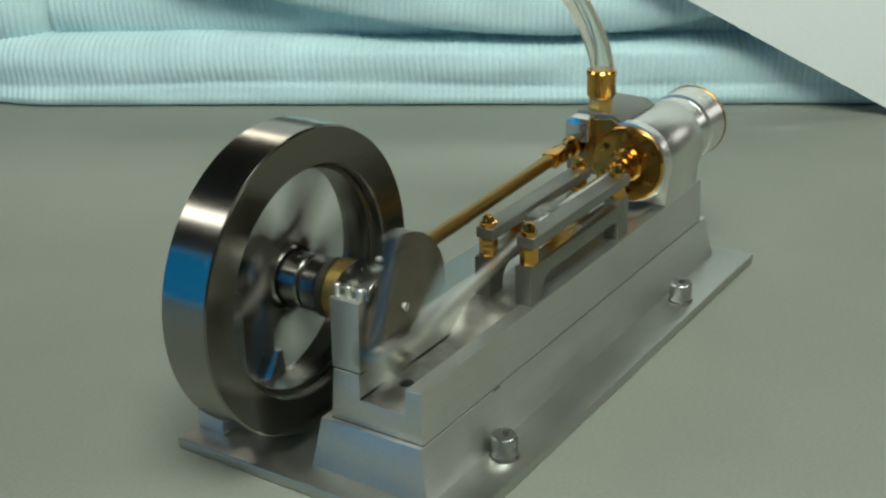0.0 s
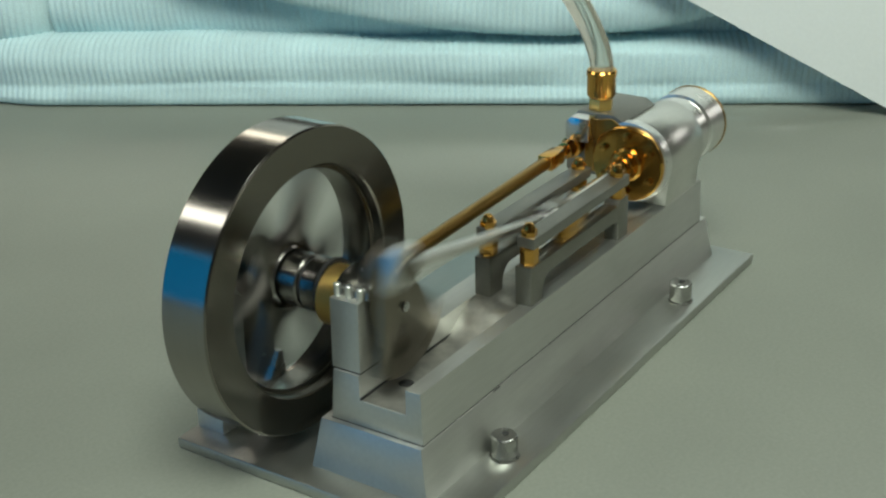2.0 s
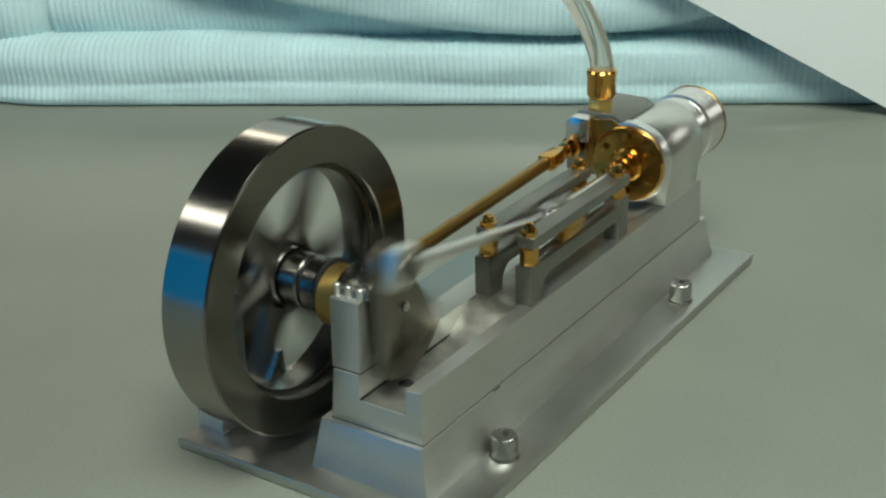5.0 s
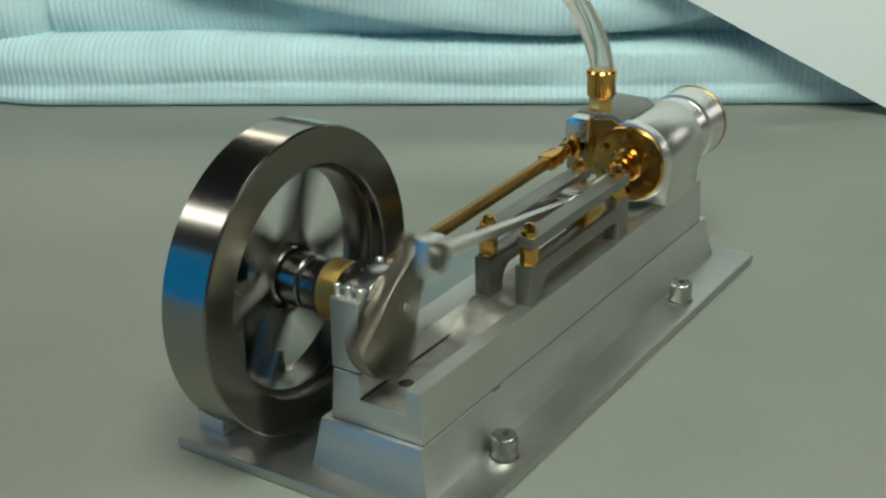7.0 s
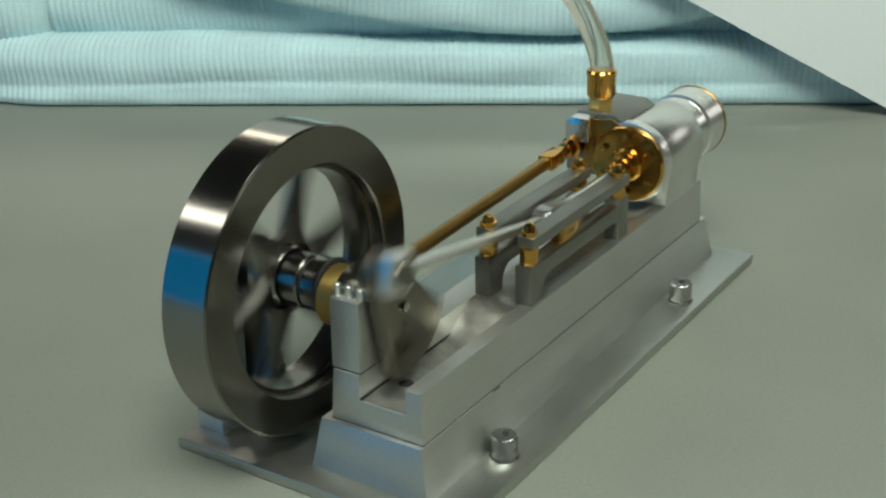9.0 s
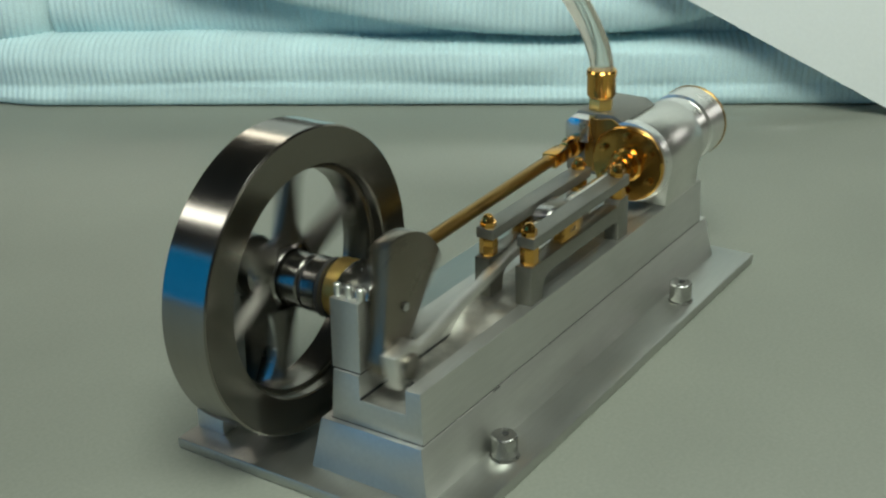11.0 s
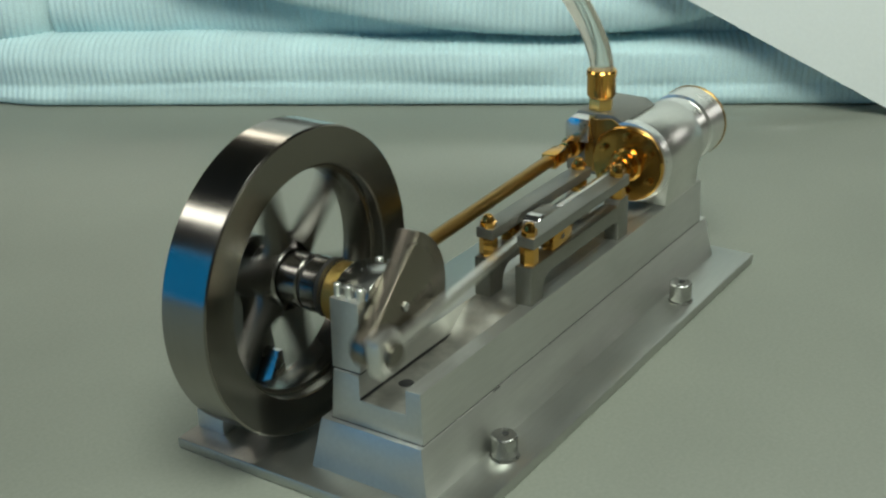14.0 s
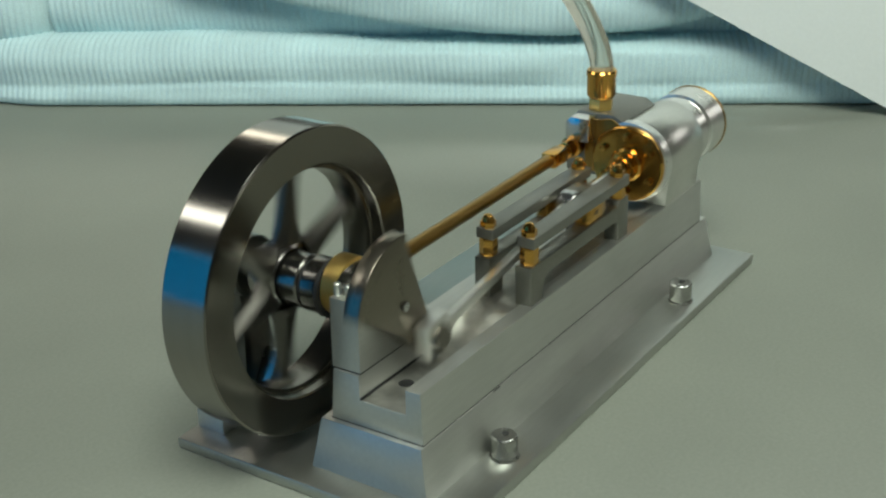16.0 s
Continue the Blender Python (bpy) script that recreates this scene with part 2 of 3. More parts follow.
part("pit_seam", box(-11.8, 36.0, 5.35, 5.74, 24.4, 24.95, 0), BLACK, bed, "dark seam along the foot of the pit wall")
part("dent", box(19.4, 22.6, -13.2, -12.86, 16.96, 17.2, 0.06), BLACK, engine, "small dark scratch on the plinth edge")
for bx, by in ((13.4, -19.8), (119.0, -20.8), (14.8, 25.5), (119.8, 25.5)):
    nut = lathe([(3.25, 3.9), (3.6, 3.9)], "z", (bx, by, 0), 24)
    lathe([(3.6, 3.3), (3.9, 3.5), (9.3, 3.5), (9.7, 3.2)], "z", (bx, by, 0), 14, nut)
    stud = part("hold_down_nut", nut, STEEL_CAP, engine, "bright round nut and washer")
    part("stud_end", rod(0.9, 9.3, 9.95, "z", (bx + 0.5, by, 0), 14, 0.1), BLACK, stud)


def pedestal():
    bm = prism([(-11.2, 31.1), (11.2, 31.1), (10.8, 49.8), (-10.8, 49.8)], "y", 5.75, 14.3, 0.35)
    return bm


ped = part("bearing_pedestal", pedestal(), ALU, engine, "upright aluminium bearing block")
part("joint", box(-11.3, 11.3, 5.68, 14.38, 31.12, 31.45, 0), BLACK, ped, "dark joint under the block")
cap = prism([(-8.2, 49.8), (-8.0, 51.0)] + [(8.0 * math.cos(radians(a)), 50.6 + 4.2 * math.sin(radians(a))) for a in range(165, 14, -15)] + [(8.0, 51.0), (8.2, 49.8)], "y", 4.6, 14.6, 0.35)
part("bearing_cap", cap, STEEL_CAP, ped, "polished bearing cap")
part("bush", lathe([(3.4, 5.6), (3.8, 6.4), (5.8, 6.4)], "y", (0, 0, ZC), 32), STEEL_DARK, ped, "dark bearing bush")
for cx in (-8.7, 8.7):
    for cy in (6.4, 9.8, 13.2):
        part("cap_stud", rod(0.95, 49.7, 53.0, "z", (cx, cy, 0), 16, 0.15), ALU_TURNED, ped)

part("outboard_foot", box(-16, 8, 48.5, 57.6, 3.25, 9.0, 0.4), ALU, engine, "aluminium foot of the far stand")
# stand in a dark colour that stands for the flywheel's back mirrored in it
stand = prism([(-5.4, 9.0), (7.6, 9.0), (7.0, 20), (4.4, 36), (5.4, 41), (-5.4, 41), (-4.4, 36), (-5.0, 20)], "y", 48.6, 56.5, 0.3)
outboard = part("outboard_stand", stand, STEEL_SPOKE, engine, "stand for the shaft's far end, coloured dark for the wheel's reflection")
part("bearing_boss", lathe([(46.5, 7.6), (47.0, 8.3), (56.8, 8.3), (57.3, 7.8)], "y", (0, 0, ZC), 40), STEEL_SPOKE, outboard, "dark round bearing boss")
# added wedge, slanted so that a patch of blue window shows behind the spokes
part("glint_wedge", prism([(-2.6, 12.0), (-2.4, 12.4), (2.8, 21.0), (4.2, 21.0), (5.6, 12.0)], "y", 43.6, 48.7, 0.3), STEEL_CAP, outboard, "slanted polished wedge added to mirror the blue window")


def guide_frame(y0, y1):
    outline = [(41.7, 31.1), (48.3, 31.1)] + [(48.3 + 4.5 - 4.5 * math.cos(radians(a)), 33.2 + 4.6 * math.sin(radians(a))) for a in range(0, 91, 15)]
    outline += [(91.0, 37.8), (93.0, 36.2), (93.0, 31.1), (99.2, 31.1), (99.2, 43.6), (93.6, 43.6), (92.8, 42.2), (41.7, 42.2)]
    return prism(outline, "y", y0, y1, 0.2)


for y0, y1 in ((-11.3, -6.5), (1.3, 6.1)):
    fr = part("guide_frame", guide_frame(y0, y1), STEEL_GUIDE, engine, "dark steel slide frame with arched opening")
    ym = (y0 + y1) / 2
    part("slide_bar", box(43.0, 99.0, y0 - 0.2, y1 + 0.2, 47.2, 50.2, 0.15), ALU_CAST, fr, "grey flat upper slide bar")
    for px in (45.0, 96.2):
        hexa = [(px + 2.5 * math.cos(radians(a)), ym + 2.5 * math.sin(radians(a))) for a in range(0, 360, 60)]
        part("spacer", prism(hexa, "z", 42.2, 47.2, 0.2), BRASS, fr, "brass hexagon spacer")
        acorn = prism([(px + 2.2 * math.cos(radians(a)), ym + 2.2 * math.sin(radians(a))) for a in range(10, 370, 60)], "z", 50.0, 52.0, 0.25)
        lathe([(51.9, 1.8), (52.7, 1.6), (53.5, 1.1), (53.8, 0.4)], "z", (px, ym, 0), 16, acorn)
        part("acorn_nut", acorn, BRASS, fr, "polished brass domed nut")

# cylinder, saddle, covers, valve chest
cyl = part("cylinder", lathe([(117.6, 11.4), (133.4, 11.4), (152.0, 11.4), (152.4, 10.6), (154.2, 10.6), (154.6, 11.6), (164.5, 11.7)], "x", (0, YC, ZC), 64),
           ALU_TURNED, engine, "bright turned aluminium cylinder")
saddle = prism([(-12.0, 31.2), (12.8, 31.2)] + [(9.4 - 2.0 * math.sin(radians(a)), 31.2 + 14 * a / 90) for a in range(15, 91, 15)] + [(-14.1, 45.5), (-13.7, 42.5), (-12.8, 39.0), (-12.2, 35.0)],
               "x", 124.5, 148.0, 0.3)
part("saddle", saddle, ALU_BLOCK, cyl, "satin aluminium cylinder foot")
part("front_flange", lathe([(117.5, 12.0), (117.7, 12.6), (120.6, 12.7), (121.6, 12.5), (122.4, 11.9)], "x", (0, YC, ZC), 64), ALU_TURNED, cyl, "turned flange behind the brass cover")
part("front_cover", lathe([(114.4, 4.6), (114.9, 5.2), (115.8, 5.4), (115.9, 11.4), (116.3, 11.9), (117.6, 11.9)], "x", (0, YC, ZC), 64), BRASS, cyl, "polished brass cylinder cover")
for k in range(6):
    a = radians(30 + 60 * k)
    b = prism([(YC + 8.8 * math.cos(a) + 1.15 * math.cos(radians(q)), ZC + 8.8 * math.sin(a) + 1.15 * math.sin(radians(q))) for q in range(0, 360, 60)], "x", 114.3, 116.0, 0.15)
    part("cover_bolt", b, BRASS, cyl)
part("gland", lathe([(106.0, 2.0), (106.4, 2.6), (108.8, 2.8), (109.0, 3.6), (111.2, 3.6), (111.4, 4.3), (114.6, 4.3)], "x", (0, YC, ZC), 32), BRASS, cyl, "brass piston rod gland")
part("rear_cover", lathe([(164.4, 11.5), (164.8, 11.9), (165.6, 11.9), (166.0, 11.5), (166.4, 8.0), (167.6, 7.6), (168.0, 3.0)], "x", (0, YC, ZC), 64), BRASS_ROD, cyl, "brass rear cover ring")

part("block", prism(arc(YC, ZC, 11.95, 225, -45, 48)[::-1], "x", 117.6, 146.5, 0.4), ALU_BLOCK, cyl, "satin aluminium cylinder block")
chest_outline = [(5.0, 40.0), (18.5, 40.0), (19.5, 41.0), (19.5, 55.5), (15.5, 60.4), (3.0, 60.4), (0.0, 58.6), (0.0, 50.0)]
chest = part("valve_chest", prism(chest_outline, "x", 117.7, 140.0, 0.5), ALU_CAST, engine, "satin aluminium valve chest beside the cylinder")
part("chest_cover", prism([(8.6, 52.4), (16.6, 52.4), (16.6, 58.2), (14.8, 60.0), (8.6, 60.0)], "x", 111.5, 117.8, 0.5), STEEL_BRIGHT, chest, "mirror-bright chest end cover")
# brass-coloured sheet added as the brass cover's reflection in the chest face
part("cover_reflection", prism([(1.0, 50.0), (6.0, 41.5), (12.6, 41.5), (12.6, 52.0), (9.6, 53.0), (9.6, 58.4), (3.6, 59.4), (1.0, 57.8)], "x", 116.9, 117.9, 0.2), BRASS_ROD, chest, "brass-coloured sheet for the cover's reflection on the chest end")
part("chest_gland", lathe([(110.6, 2.0), (110.9, 2.6), (114.5, 2.8), (114.7, 3.4), (117.8, 3.4)], "x", (0, Y_VALVE, ZC + RISE), 24), BRASS, chest)
HX, HY = 122.3, 10.0
fit = lathe([(64.0, 3.6), (64.4, 4.0), (65.2, 4.45), (70.8, 4.45), (71.3, 4.7), (72.4, 4.7), (73.0, 4.3), (73.3, 2.6)], "z", (HX, HY, 0), 32)
part("hose_fitting", fit, BRASS, chest, "brass hose fitting")
part("hex_nut", prism([(HX + 3.9 * math.cos(radians(q)), HY + 3.9 * math.sin(radians(q))) for q in range(20, 380, 60)], "z", 60.5, 64.2, 0.35), BRASS_SATIN, chest, "pale brass hexagon nut")

# crankshaft with flywheel, web, pin and valve sheave; all turn about the shaft
AXIS = (0, 0, ZC)
shaft = part("crankshaft", rod(3.0, 3.0, 60.0, "y", (0, 0, ZC), 24, 0.3), STEEL_BRIGHT, engine, "bright steel crankshaft", AXIS)
web_top = [(-9.0, 10.7), (-4.0, 8.9), (1.0, 7.3), (6.0, 5.8), (11.0, 4.7)]
web_low = [(x, -z) for x, z in reversed(web_top)]
web = [(-18.5 * math.cos(radians(a)), 18.5 * math.sin(radians(a))) for a in range(-42, 43, 7)] + web_top + arc(THROW, 0, 4.6, 80, -80, 8) + web_low
crank = part("crank_web", prism([(x, z + ZC) for x, z in web], "y", 0.0, 4.6, 0.3), WEB, shaft, "steel crank web with fan-shaped counterweight", AXIS)
part("crank_bolt", prism([(1.35 * math.cos(radians(a)), ZC + 1.35 * math.sin(radians(a))) for a in range(0, 360, 60)], "y", -0.9, 0.1, 0.15), STEEL_CAP, shaft, "small bolt in the shaft's end", AXIS)
pin = rod(2.2, -5.4, 1.0, "y", (THROW, 0, ZC), 20, 0.2)
lathe([(-6.0, 3.0), (-5.7, 3.4), (-4.8, 3.4), (-4.6, 2.8)], "y", (THROW, 0, ZC), 28, pin)
part("crank_pin", pin, STEEL_DARK, shaft, "dark steel crank pin with round head", AXIS)
part("valve_sheave", lathe([(22.0, 6.9), (22.3, 7.3), (26.4, 7.3), (26.8, 6.9)], "y", (0.0, 0, ZC), 40), STEEL_HUB, shaft, "bright steel eccentric sheave", AXIS)
# black ring that paints the shade in the gaps between strap, sheave and hub
part("gap_shade_ring", lathe([(20.6, 7.0), (20.7, 7.75), (21.8, 7.75), (21.95, 6.2), (28.6, 6.2)], "y", (0, 0, ZC), 40), BLACK, shaft, "black ring drawn as the shaded gap beside the sheave", AXIS)
part("journal", lathe([(14.2, 6.4), (15.5, 6.4)], "y", (0, 0, ZC), 32), BLACK, shaft, "dark journal collar", AXIS)

YF0, YF1 = 27.4, 41.3
rim_profile = [(YF0 + 0.4, 40.0 - 0.0), (YF0, 39.6), (YF0, 30.4), (YF0 + 0.4, 30.0), (YF0 + 3.2, 29.7), (YF0 + 3.5, 28.6), (YF0 + 5.0, 28.3), (YF1 - 3.2, 28.3), (YF1 - 3.2, 30.0), (YF1, 30.2), (YF1, 39.6), (YF1 - 0.4, 40.0)]
wheel = part("flywheel", lathe(rim_profile, "y", (0, 0, ZC), 128, closed=True), STEEL, engine, "heavy turned steel flywheel rim", AXIS)
part("rim_tread", lathe([(YF0 + 0.5, 39.9), (YF0 + 0.6, 40.05), (YF1 - 0.6, 40.05), (YF1 - 0.5, 39.9)], "y", (0, 0, ZC), 128, closed=True), STEEL_RIM, wheel, "polished running face", AXIS)
hub = [(28.1, 6.6), (28.5, 7.1), (34.6, 7.1), (35.2, 7.7), (35.6, 9.4), (36.4, 10.4), (38.6, 10.4), (39.4, 8.0), (43.0, 7.4), (43.2, 5.0)]
part("hub", lathe(hub, "y", (0, 0, ZC), 48), STEEL_HUB, wheel, "round steel hub", AXIS)
SPOKE_PHASE = 14.0
SPOKE_Y = 37.0
for k in range(6):
    a = radians(60 * k + SPOKE_PHASE)
    d = Vector((math.cos(a), 0, math.sin(a)))
    across = Vector((-math.sin(a), 0, math.cos(a)))
    # a tapered bar with bevelled long edges that spreads into hub and rim
    rings = []
    sp = bmesh.new()
    for q, w, h in ((8.5, 5.4, 2.6), (10.5, 4.4, 2.6), (13.0, 3.8, 2.5), (18.0, 3.2, 2.3), (23.0, 2.8, 2.2), (26.0, 2.9, 2.3), (27.6, 3.3, 2.6), (29.0, 4.4, 3.2)):
        mid = Vector((0, SPOKE_Y, ZC)) + d * q
        rings.append([sp.verts.new(mid + across * (u * w) + Vector((0, v * h, 0))) for u, v in ((-1, 0.35), (-1, -0.35), (-0.45, -1), (0.45, -1), (1, -0.35), (1, 0.35), (0.45, 1), (-0.45, 1))])
    for r0, r1 in zip(rings, rings[1:]):
        for i in range(8):
            sp.faces.new((r0[i], r0[(i + 1) % 8], r1[(i + 1) % 8], r1[i]))
    sp.faces.new(rings[0][::-1])
    sp.faces.new(rings[-1])
    bmesh.ops.recalc_face_normals(sp, faces=sp.faces)
    part("spoke", sp, STEEL_SPOKE, wheel, at=AXIS)

# connecting rod, drawn with its big end at the origin of its own pose
con = prism([(3.0, ZC + 1.7), (9.0, ZC + 1.35), (40.0, ZC + 1.2), (68.5, ZC + 1.1), (68.5, ZC - 1.1), (40.0, ZC - 1.2), (9.0, ZC - 1.35), (3.0, ZC - 1.7)], "y", YC - 1.3, YC + 1.3, 0.3)
box(-4.6, 4.2, YC - 2.3, YC + 2.3, ZC - 4.9, ZC + 4.9, 0.7, con)
rod_part = part("connecting_rod", con, STEEL_ROD, engine, "bright steel connecting rod", AXIS)
small = lathe([(YC - 2.4, 3.2), (YC - 2.1, 3.5), (YC + 2.1, 3.5), (YC + 2.4, 3.2)], "y", (ROD, 0, ZC), 24)
part("small_end", small, STEEL_BRIGHT, rod_part, at=AXIS)

# crosshead with slippers and piston rod, drawn with its pin at x = 0
cross = rod(1.9, -10.6, 6.0, "y", (0, 0, ZC), 16, 0.2)
box(2.0, 9.5, YC - 3.0, YC + 3.0, ZC - 3.0, ZC + 3.0, 0.4, cross)
crosshead = part("crosshead", cross, STEEL_DARK, engine, "dark steel crosshead", AXIS)
for y0, y1 in ((-10.9, -6.9), (1.7, 5.7)):
    sl = part("slipper", box(-5.2, 5.2, y0, y1, 42.4, 47.0, 0.25), BRASS, crosshead, "brass slide block with a pin hole", AXIS)
    part("pin_hole", rod(0.8, y0 - 0.08, y0 + 0.1, "y", (0, 0, 45.0), 12, 0.02), BLACK, crosshead, at=AXIS)
part("piston_rod", rod(1.7, 9.0, 58.0, "x", (0, YC, ZC), 20, 0.1), STEEL_BRIGHT, crosshead, "polished piston rod", AXIS)

# valve gear: strap and rod, then the spindle in the chest
strap = lathe([(15.0, 7.3), (15.3, 7.8), (20.2, 7.8), (20.5, 7.4)], "y", (0, 0, ZC), 40)
valve = part("eccentric_strap", strap, BRASS_SATIN, engine, "brass strap round the eccentric", AXIS)
part("eccentric_rod", tube([(6.5, Y_VALVE, ZC), (101.0, Y_VALVE, ZC)], [2.0, 2.0], 18), BRASS_ROD, valve, "long brass valve rod", AXIS)
clevis = box(99.5, 108.0, Y_VALVE - 2.4, Y_VALVE + 2.4, ZC - 2.2, ZC + 2.2, 0.4)
part("clevis", clevis, BRASS, valve, "brass fork end", AXIS)
VROD = 105.0
spin = rod(1.3, 0.0, 12.0, "x", (0, Y_VALVE, ZC), 14, 0.1)
spindle = part("valve_spindle", spin, STEEL_BRIGHT, engine, "bright valve spindle", AXIS)
part("lock_nut", prism([(Y_VALVE + 2.4 * math.cos(radians(a)), ZC + 2.4 * math.sin(radians(a))) for a in range(0, 360, 60)], "x", 3.0, 5.4, 0.2), BRASS, spindle, at=AXIS)

# ---- hose ----
pts = []
for i in range(25):
    s = i / 24
    h = 66.0 + 74.0 * s
    bend = max(0.0, (h - 74.0) / 66.0)
    pts.append((HX - 26.0 * bend ** 1.5 * 0.85, HY + 42.0 * bend ** 1.5, h))
hose = part("air_hose", tube(pts, 3.6, 24), HOSE, label="clear vinyl hose pushed over the brass fitting")
tagged(hose, category="hose")

# ---- folded knitted cloth behind the engine ----
ALONG = Vector((0.487, -0.873, 0))
BACK = Vector((0.873, 0.487, 0))
START = Vector((196.6, 273.9, 0))     # foot of the fold, u is measured from here along ALONG
RIB = 3.0


def fold(u0, u1, section, phase, seed, bm):
    """A knitted fold: section(u) gives rows of (depth, height) up and over the fold, ribbed across."""
    nu = int((u1 - u0) / 0.55)
    rows = []
    for i in range(nu + 1):
        u = u0 + (u1 - u0) * i / nu
        sec = section(u)
        col = []
        for j, (d, h) in enumerate(sec):
            d2, h2 = sec[min(j + 1, len(sec) - 1)]
            d1, h1 = sec[max(j - 1, 0)]
            tx, tz = d2 - d1, h2 - h1
            ln = math.hypot(tx, tz) or 1.0
            wob = noise.noise(Vector((u * 0.012, h * 0.03, seed)))
            skew = 1.6 * noise.noise(Vector((u * 0.01, h * 0.05, seed + 5)))
            rib = 0.31 * math.sin(2 * math.pi * (u + skew) / RIB + phase)
            soft = 1.3 * noise.noise(Vector((u * 0.03, h * 0.08, seed + 9))) + 2.0 * wob
            hem = min(1.0, max(0.0, (h - 0.5) / 6.0)) if seed == 1.0 else 1.0   # lies flat where it meets the table
            rib, soft = rib * (0.25 + 0.75 * hem), soft * (0.3 + 0.7 * hem)
            p = START + ALONG * u + BACK * (d - (tz / ln) * (rib + soft))
            col.append(bm.verts.new((p.x, p.y, max(0.15, h + (tx / ln) * (rib + 0.5 * soft)))))
        rows.append(col)
    for a, b in zip(rows, rows[1:]):
        for j in range(len(a) - 1):
            bm.faces.new((a[j], b[j], b[j + 1], a[j + 1]))


def lobes(pts, n=9):
    """Smooth curve through points, as rows of (depth, height)."""
    out = []
    for i in range(len(pts) - 1):
        p0, p1, p2, p3 = pts[max(i - 1, 0)], pts[i], pts[i + 1], pts[min(i + 2, len(pts) - 1)]
        for k in range(n):
            t = k / n
            out.append(tuple(0.5 * (2 * b + (c - a) * t + (2 * a - 5 * b + 4 * c - d) * t * t + (3 * b - a - 3 * c + d) * t ** 3)
                             for a, b, c, d in zip(p0, p1, p2, p3)))
    out.append(pts[-1])
    return out


def bottom_fold(u):
    back = 10.0 * max(0.0, (-55.0 - u) / 40.0) ** 2
    top = 29.8 - 3.4 * min(1.0, max(0.0, (u - 25.0) / 70.0)) + 0.6 * math.sin(u * 0.03)
    crease = 10.2 + 1.3 * math.sin(u * 0.021 + 0.6)
    return lobes([(back + 14, 0.2), (back + 2.2, 0.3), (back - 0.5, 3.2), (back + 0.1, crease - 3.0), (back + 1.3, crease), (back + 0.9, crease + 4.0), (back + 0.9, 19.0), (back + 3.0, 24.4), (back + 9, top), (back + 22, top + 1.5), (back + 45, top)])


def middle_fold(u):
    return lobes([(40, 24.0), (26, 26.0), (20.5, 33.0), (20.0, 42.0), (23, 51.0), (32, 58.0), (50, 62.0)])


def top_fold(u):
    low = 30.5 + (0.00093 if u < 187 else 0.00187) * (u - 187.0) ** 2
    return lobes([(34, low + 9.0), (14, low + 1.0), (7.0, low + 2.5), (6.0, low + 13), (13, low + 26), (26, low + 34), (50, low + 38)])


def left_fold(u):
    b = 14.0 * max(0.0, (u + 80.0) / 25.0) ** 2
    return lobes([(b + 30, 22.0), (b + 20, 25.0), (b + 13.0, 31.0), (b + 12.0, 42.0), (b + 16, 54.0), (b + 30, 64.0), (b + 50, 68.0)])


cloth = bmesh.new()
fold(-120, 400, bottom_fold, 0.0, 1.0, cloth)
fold(-57, 400, middle_fold, 1.0, 2.0, cloth)
fold(5, 315, top_fold, 2.0, 3.0, cloth)
fold(-130, -55, left_fold, 0.5, 4.0, cloth)
knit = part("folded_cloth", cloth, CLOTH, label="pale blue ribbed knitted cloth lying in loose folds on the table")
tagged(knit, category="cloth")

# ---- leaning white card ----
card_bm = box(0, 420, 0, 300, 0, 1.2, 0.2)
card = part("white_card", card_bm, CARD, label="plain white card leaning on one corner before the cloth")
tagged(card, category="card")
corner = START + ALONG * 334 - BACK * 18
right = ALONG
up = Vector((0, 0, 1)) * math.cos(radians(14)) + BACK * math.sin(radians(14))
e1 = (up * math.cos(radians(61.5)) - right * math.sin(radians(61.5))).normalized()
e2 = (up * math.sin(radians(61.5)) + right * math.cos(radians(61.5))).normalized()
tilt = Matrix((e1, e2, e1.cross(e2))).transposed().to_4x4()
card.matrix_world = Matrix.Translation(corner * MM) @ tilt

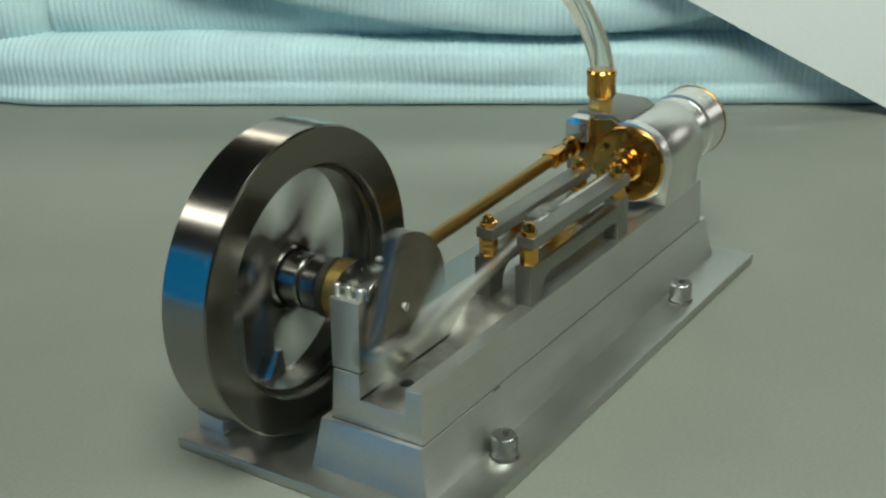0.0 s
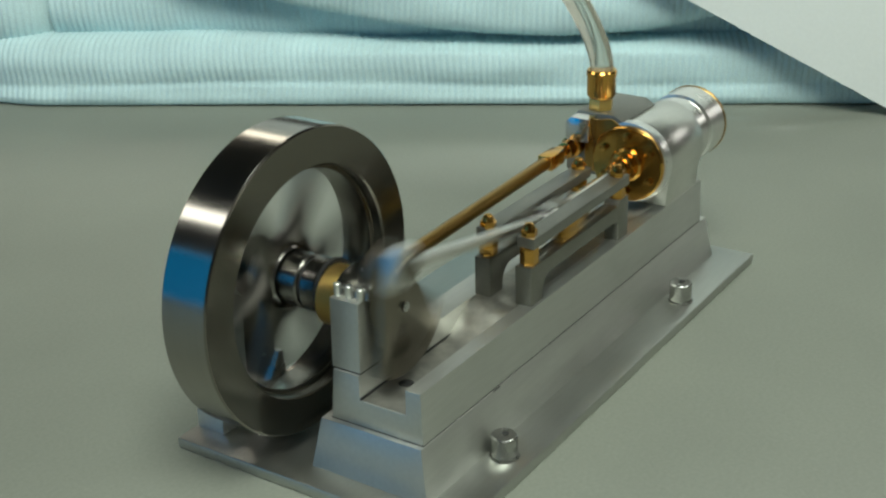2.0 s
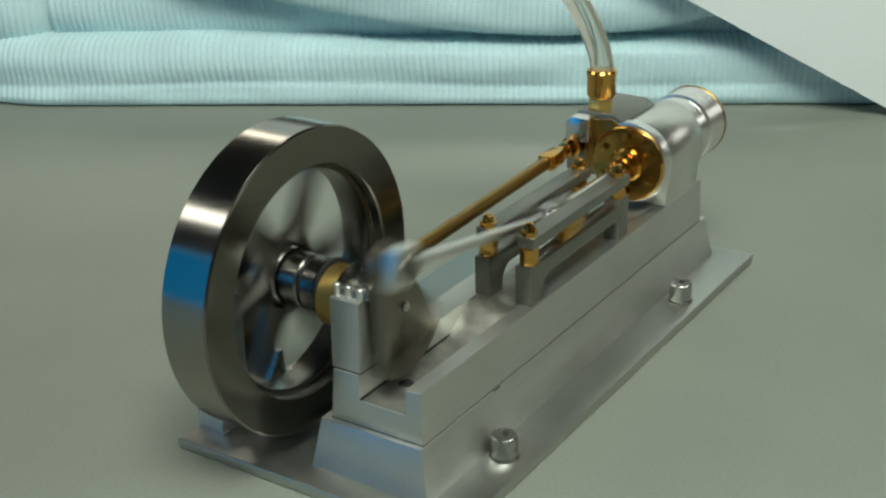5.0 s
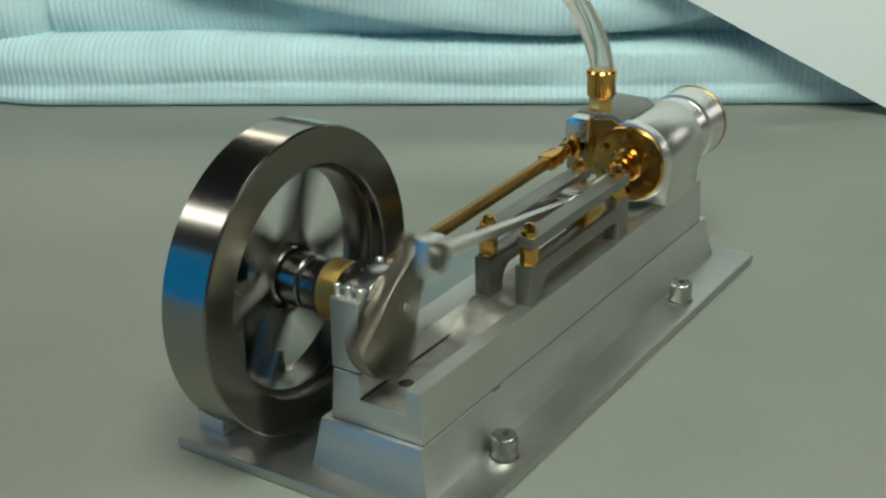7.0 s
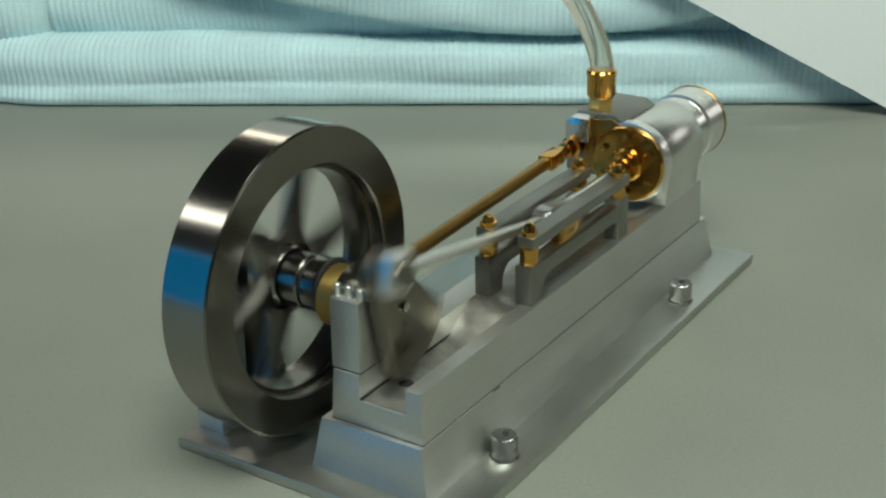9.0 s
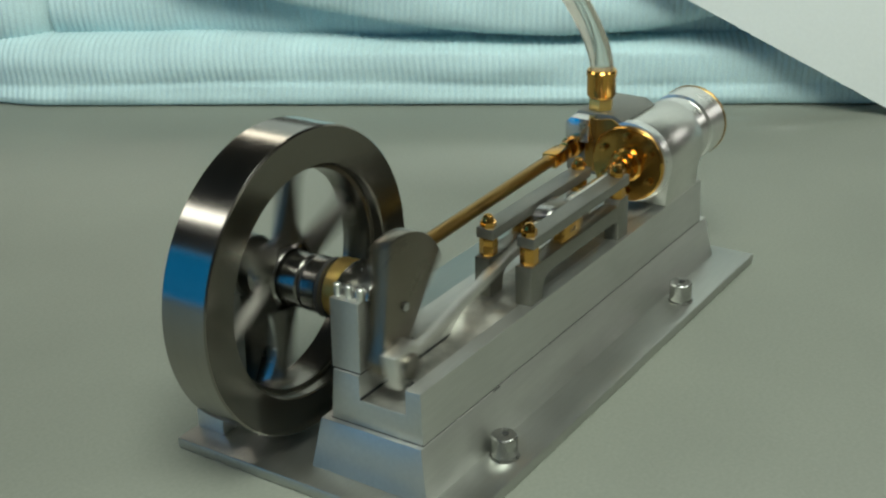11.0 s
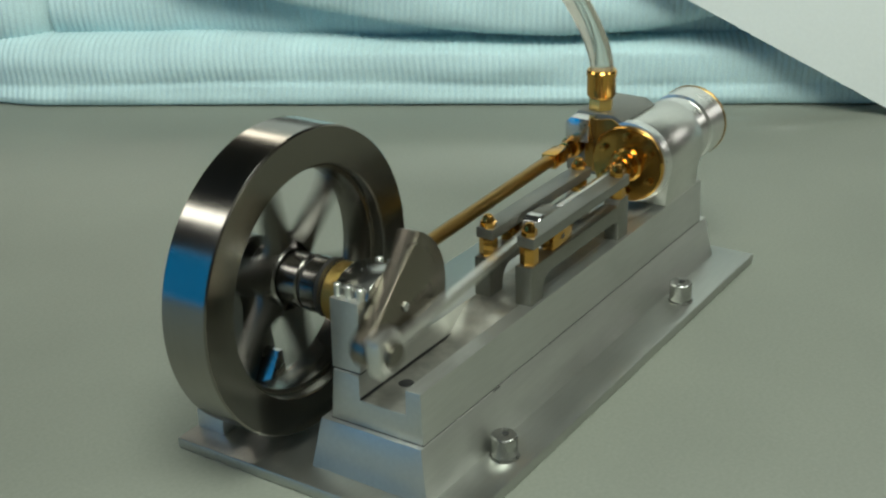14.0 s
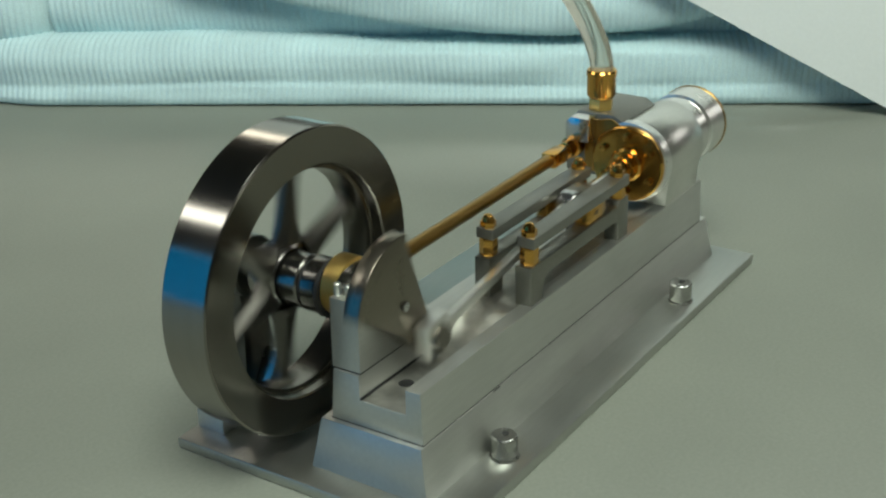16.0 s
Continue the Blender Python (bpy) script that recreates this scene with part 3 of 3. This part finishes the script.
# ---- motion of the works ----
KNOTS = ((0, 222), (0.5, 1268), (1, 2233), (1.5, 3178), (2, 4074), (2.5, 4938), (3, 5774), (3.5, 6565), (4.2, 7626), (5.2, 9020), (6.3, 10387), (7, 11219),
         (7.7, 12028), (8.4, 12801), (9.2, 13647), (10.2, 14605), (11.3, 15632), (12, 16230), (12.8, 16887), (13.6, 17527), (14.4, 18156), (15.2, 18764), (16, 19384))


def crank_angle(t):
    """Degrees that the crank has turned at t seconds; it slows down from 350 to 130 turns a minute."""
    ts, vs = np.array(KNOTS, float).T
    m = np.gradient(vs, ts)
    i = int(min(max(np.searchsorted(ts, t) - 1, 0), len(ts) - 2))
    h = ts[i + 1] - ts[i]
    s = (t - ts[i]) / h
    a = vs[i] * (1 + 2 * s) * (1 - s) ** 2 + m[i] * h * s * (1 - s) ** 2 + vs[i + 1] * s * s * (3 - 2 * s) + m[i + 1] * h * s * s * (s - 1)
    return float(a - 2.6 * math.cos(radians(a)) - 5.9 * math.sin(radians(a)))


def motions():
    base = engine.location
    rows = {"shaft": [], "wheel": [], "rod": [], "cross": [], "valve": [], "spindle": []}

    def local(x, z, turn=0.0):
        return pose(x * MM - base.x, -base.y, z * MM - base.z, 0, turn, 0)

    for k in range(16 * FPS + 1):
        t = k / FPS
        deg = crank_angle(t)
        a = radians(deg)
        px, pz = THROW * math.cos(a), THROW * math.sin(a)
        wx = px + math.sqrt(ROD ** 2 - pz ** 2)
        ea = a + radians(105)
        ex, ez = ECC * math.cos(ea), ECC * math.sin(ea)
        vx = ex + math.sqrt(VROD ** 2 - (RISE - ez) ** 2)
        rows["shaft"].append((t, local(0, ZC, -deg)))
        rows["wheel"].append((t, local(0, ZC, -deg)))
        rows["rod"].append((t, local(px, ZC + pz, -math.degrees(math.atan2(-pz, wx - px)))))
        rows["cross"].append((t, local(wx, ZC)))
        rows["valve"].append((t, local(ex, ZC + ez, -math.degrees(math.atan2(RISE - ez, vx - ex)))))
        rows["spindle"].append((t, local(vx, ZC + RISE)))
    walk(shaft, rows["shaft"])
    walk(wheel, rows["wheel"])
    walk(rod_part, rows["rod"])
    walk(crosshead, rows["cross"])
    walk(valve, rows["valve"])
    walk(spindle, rows["spindle"])


motions()
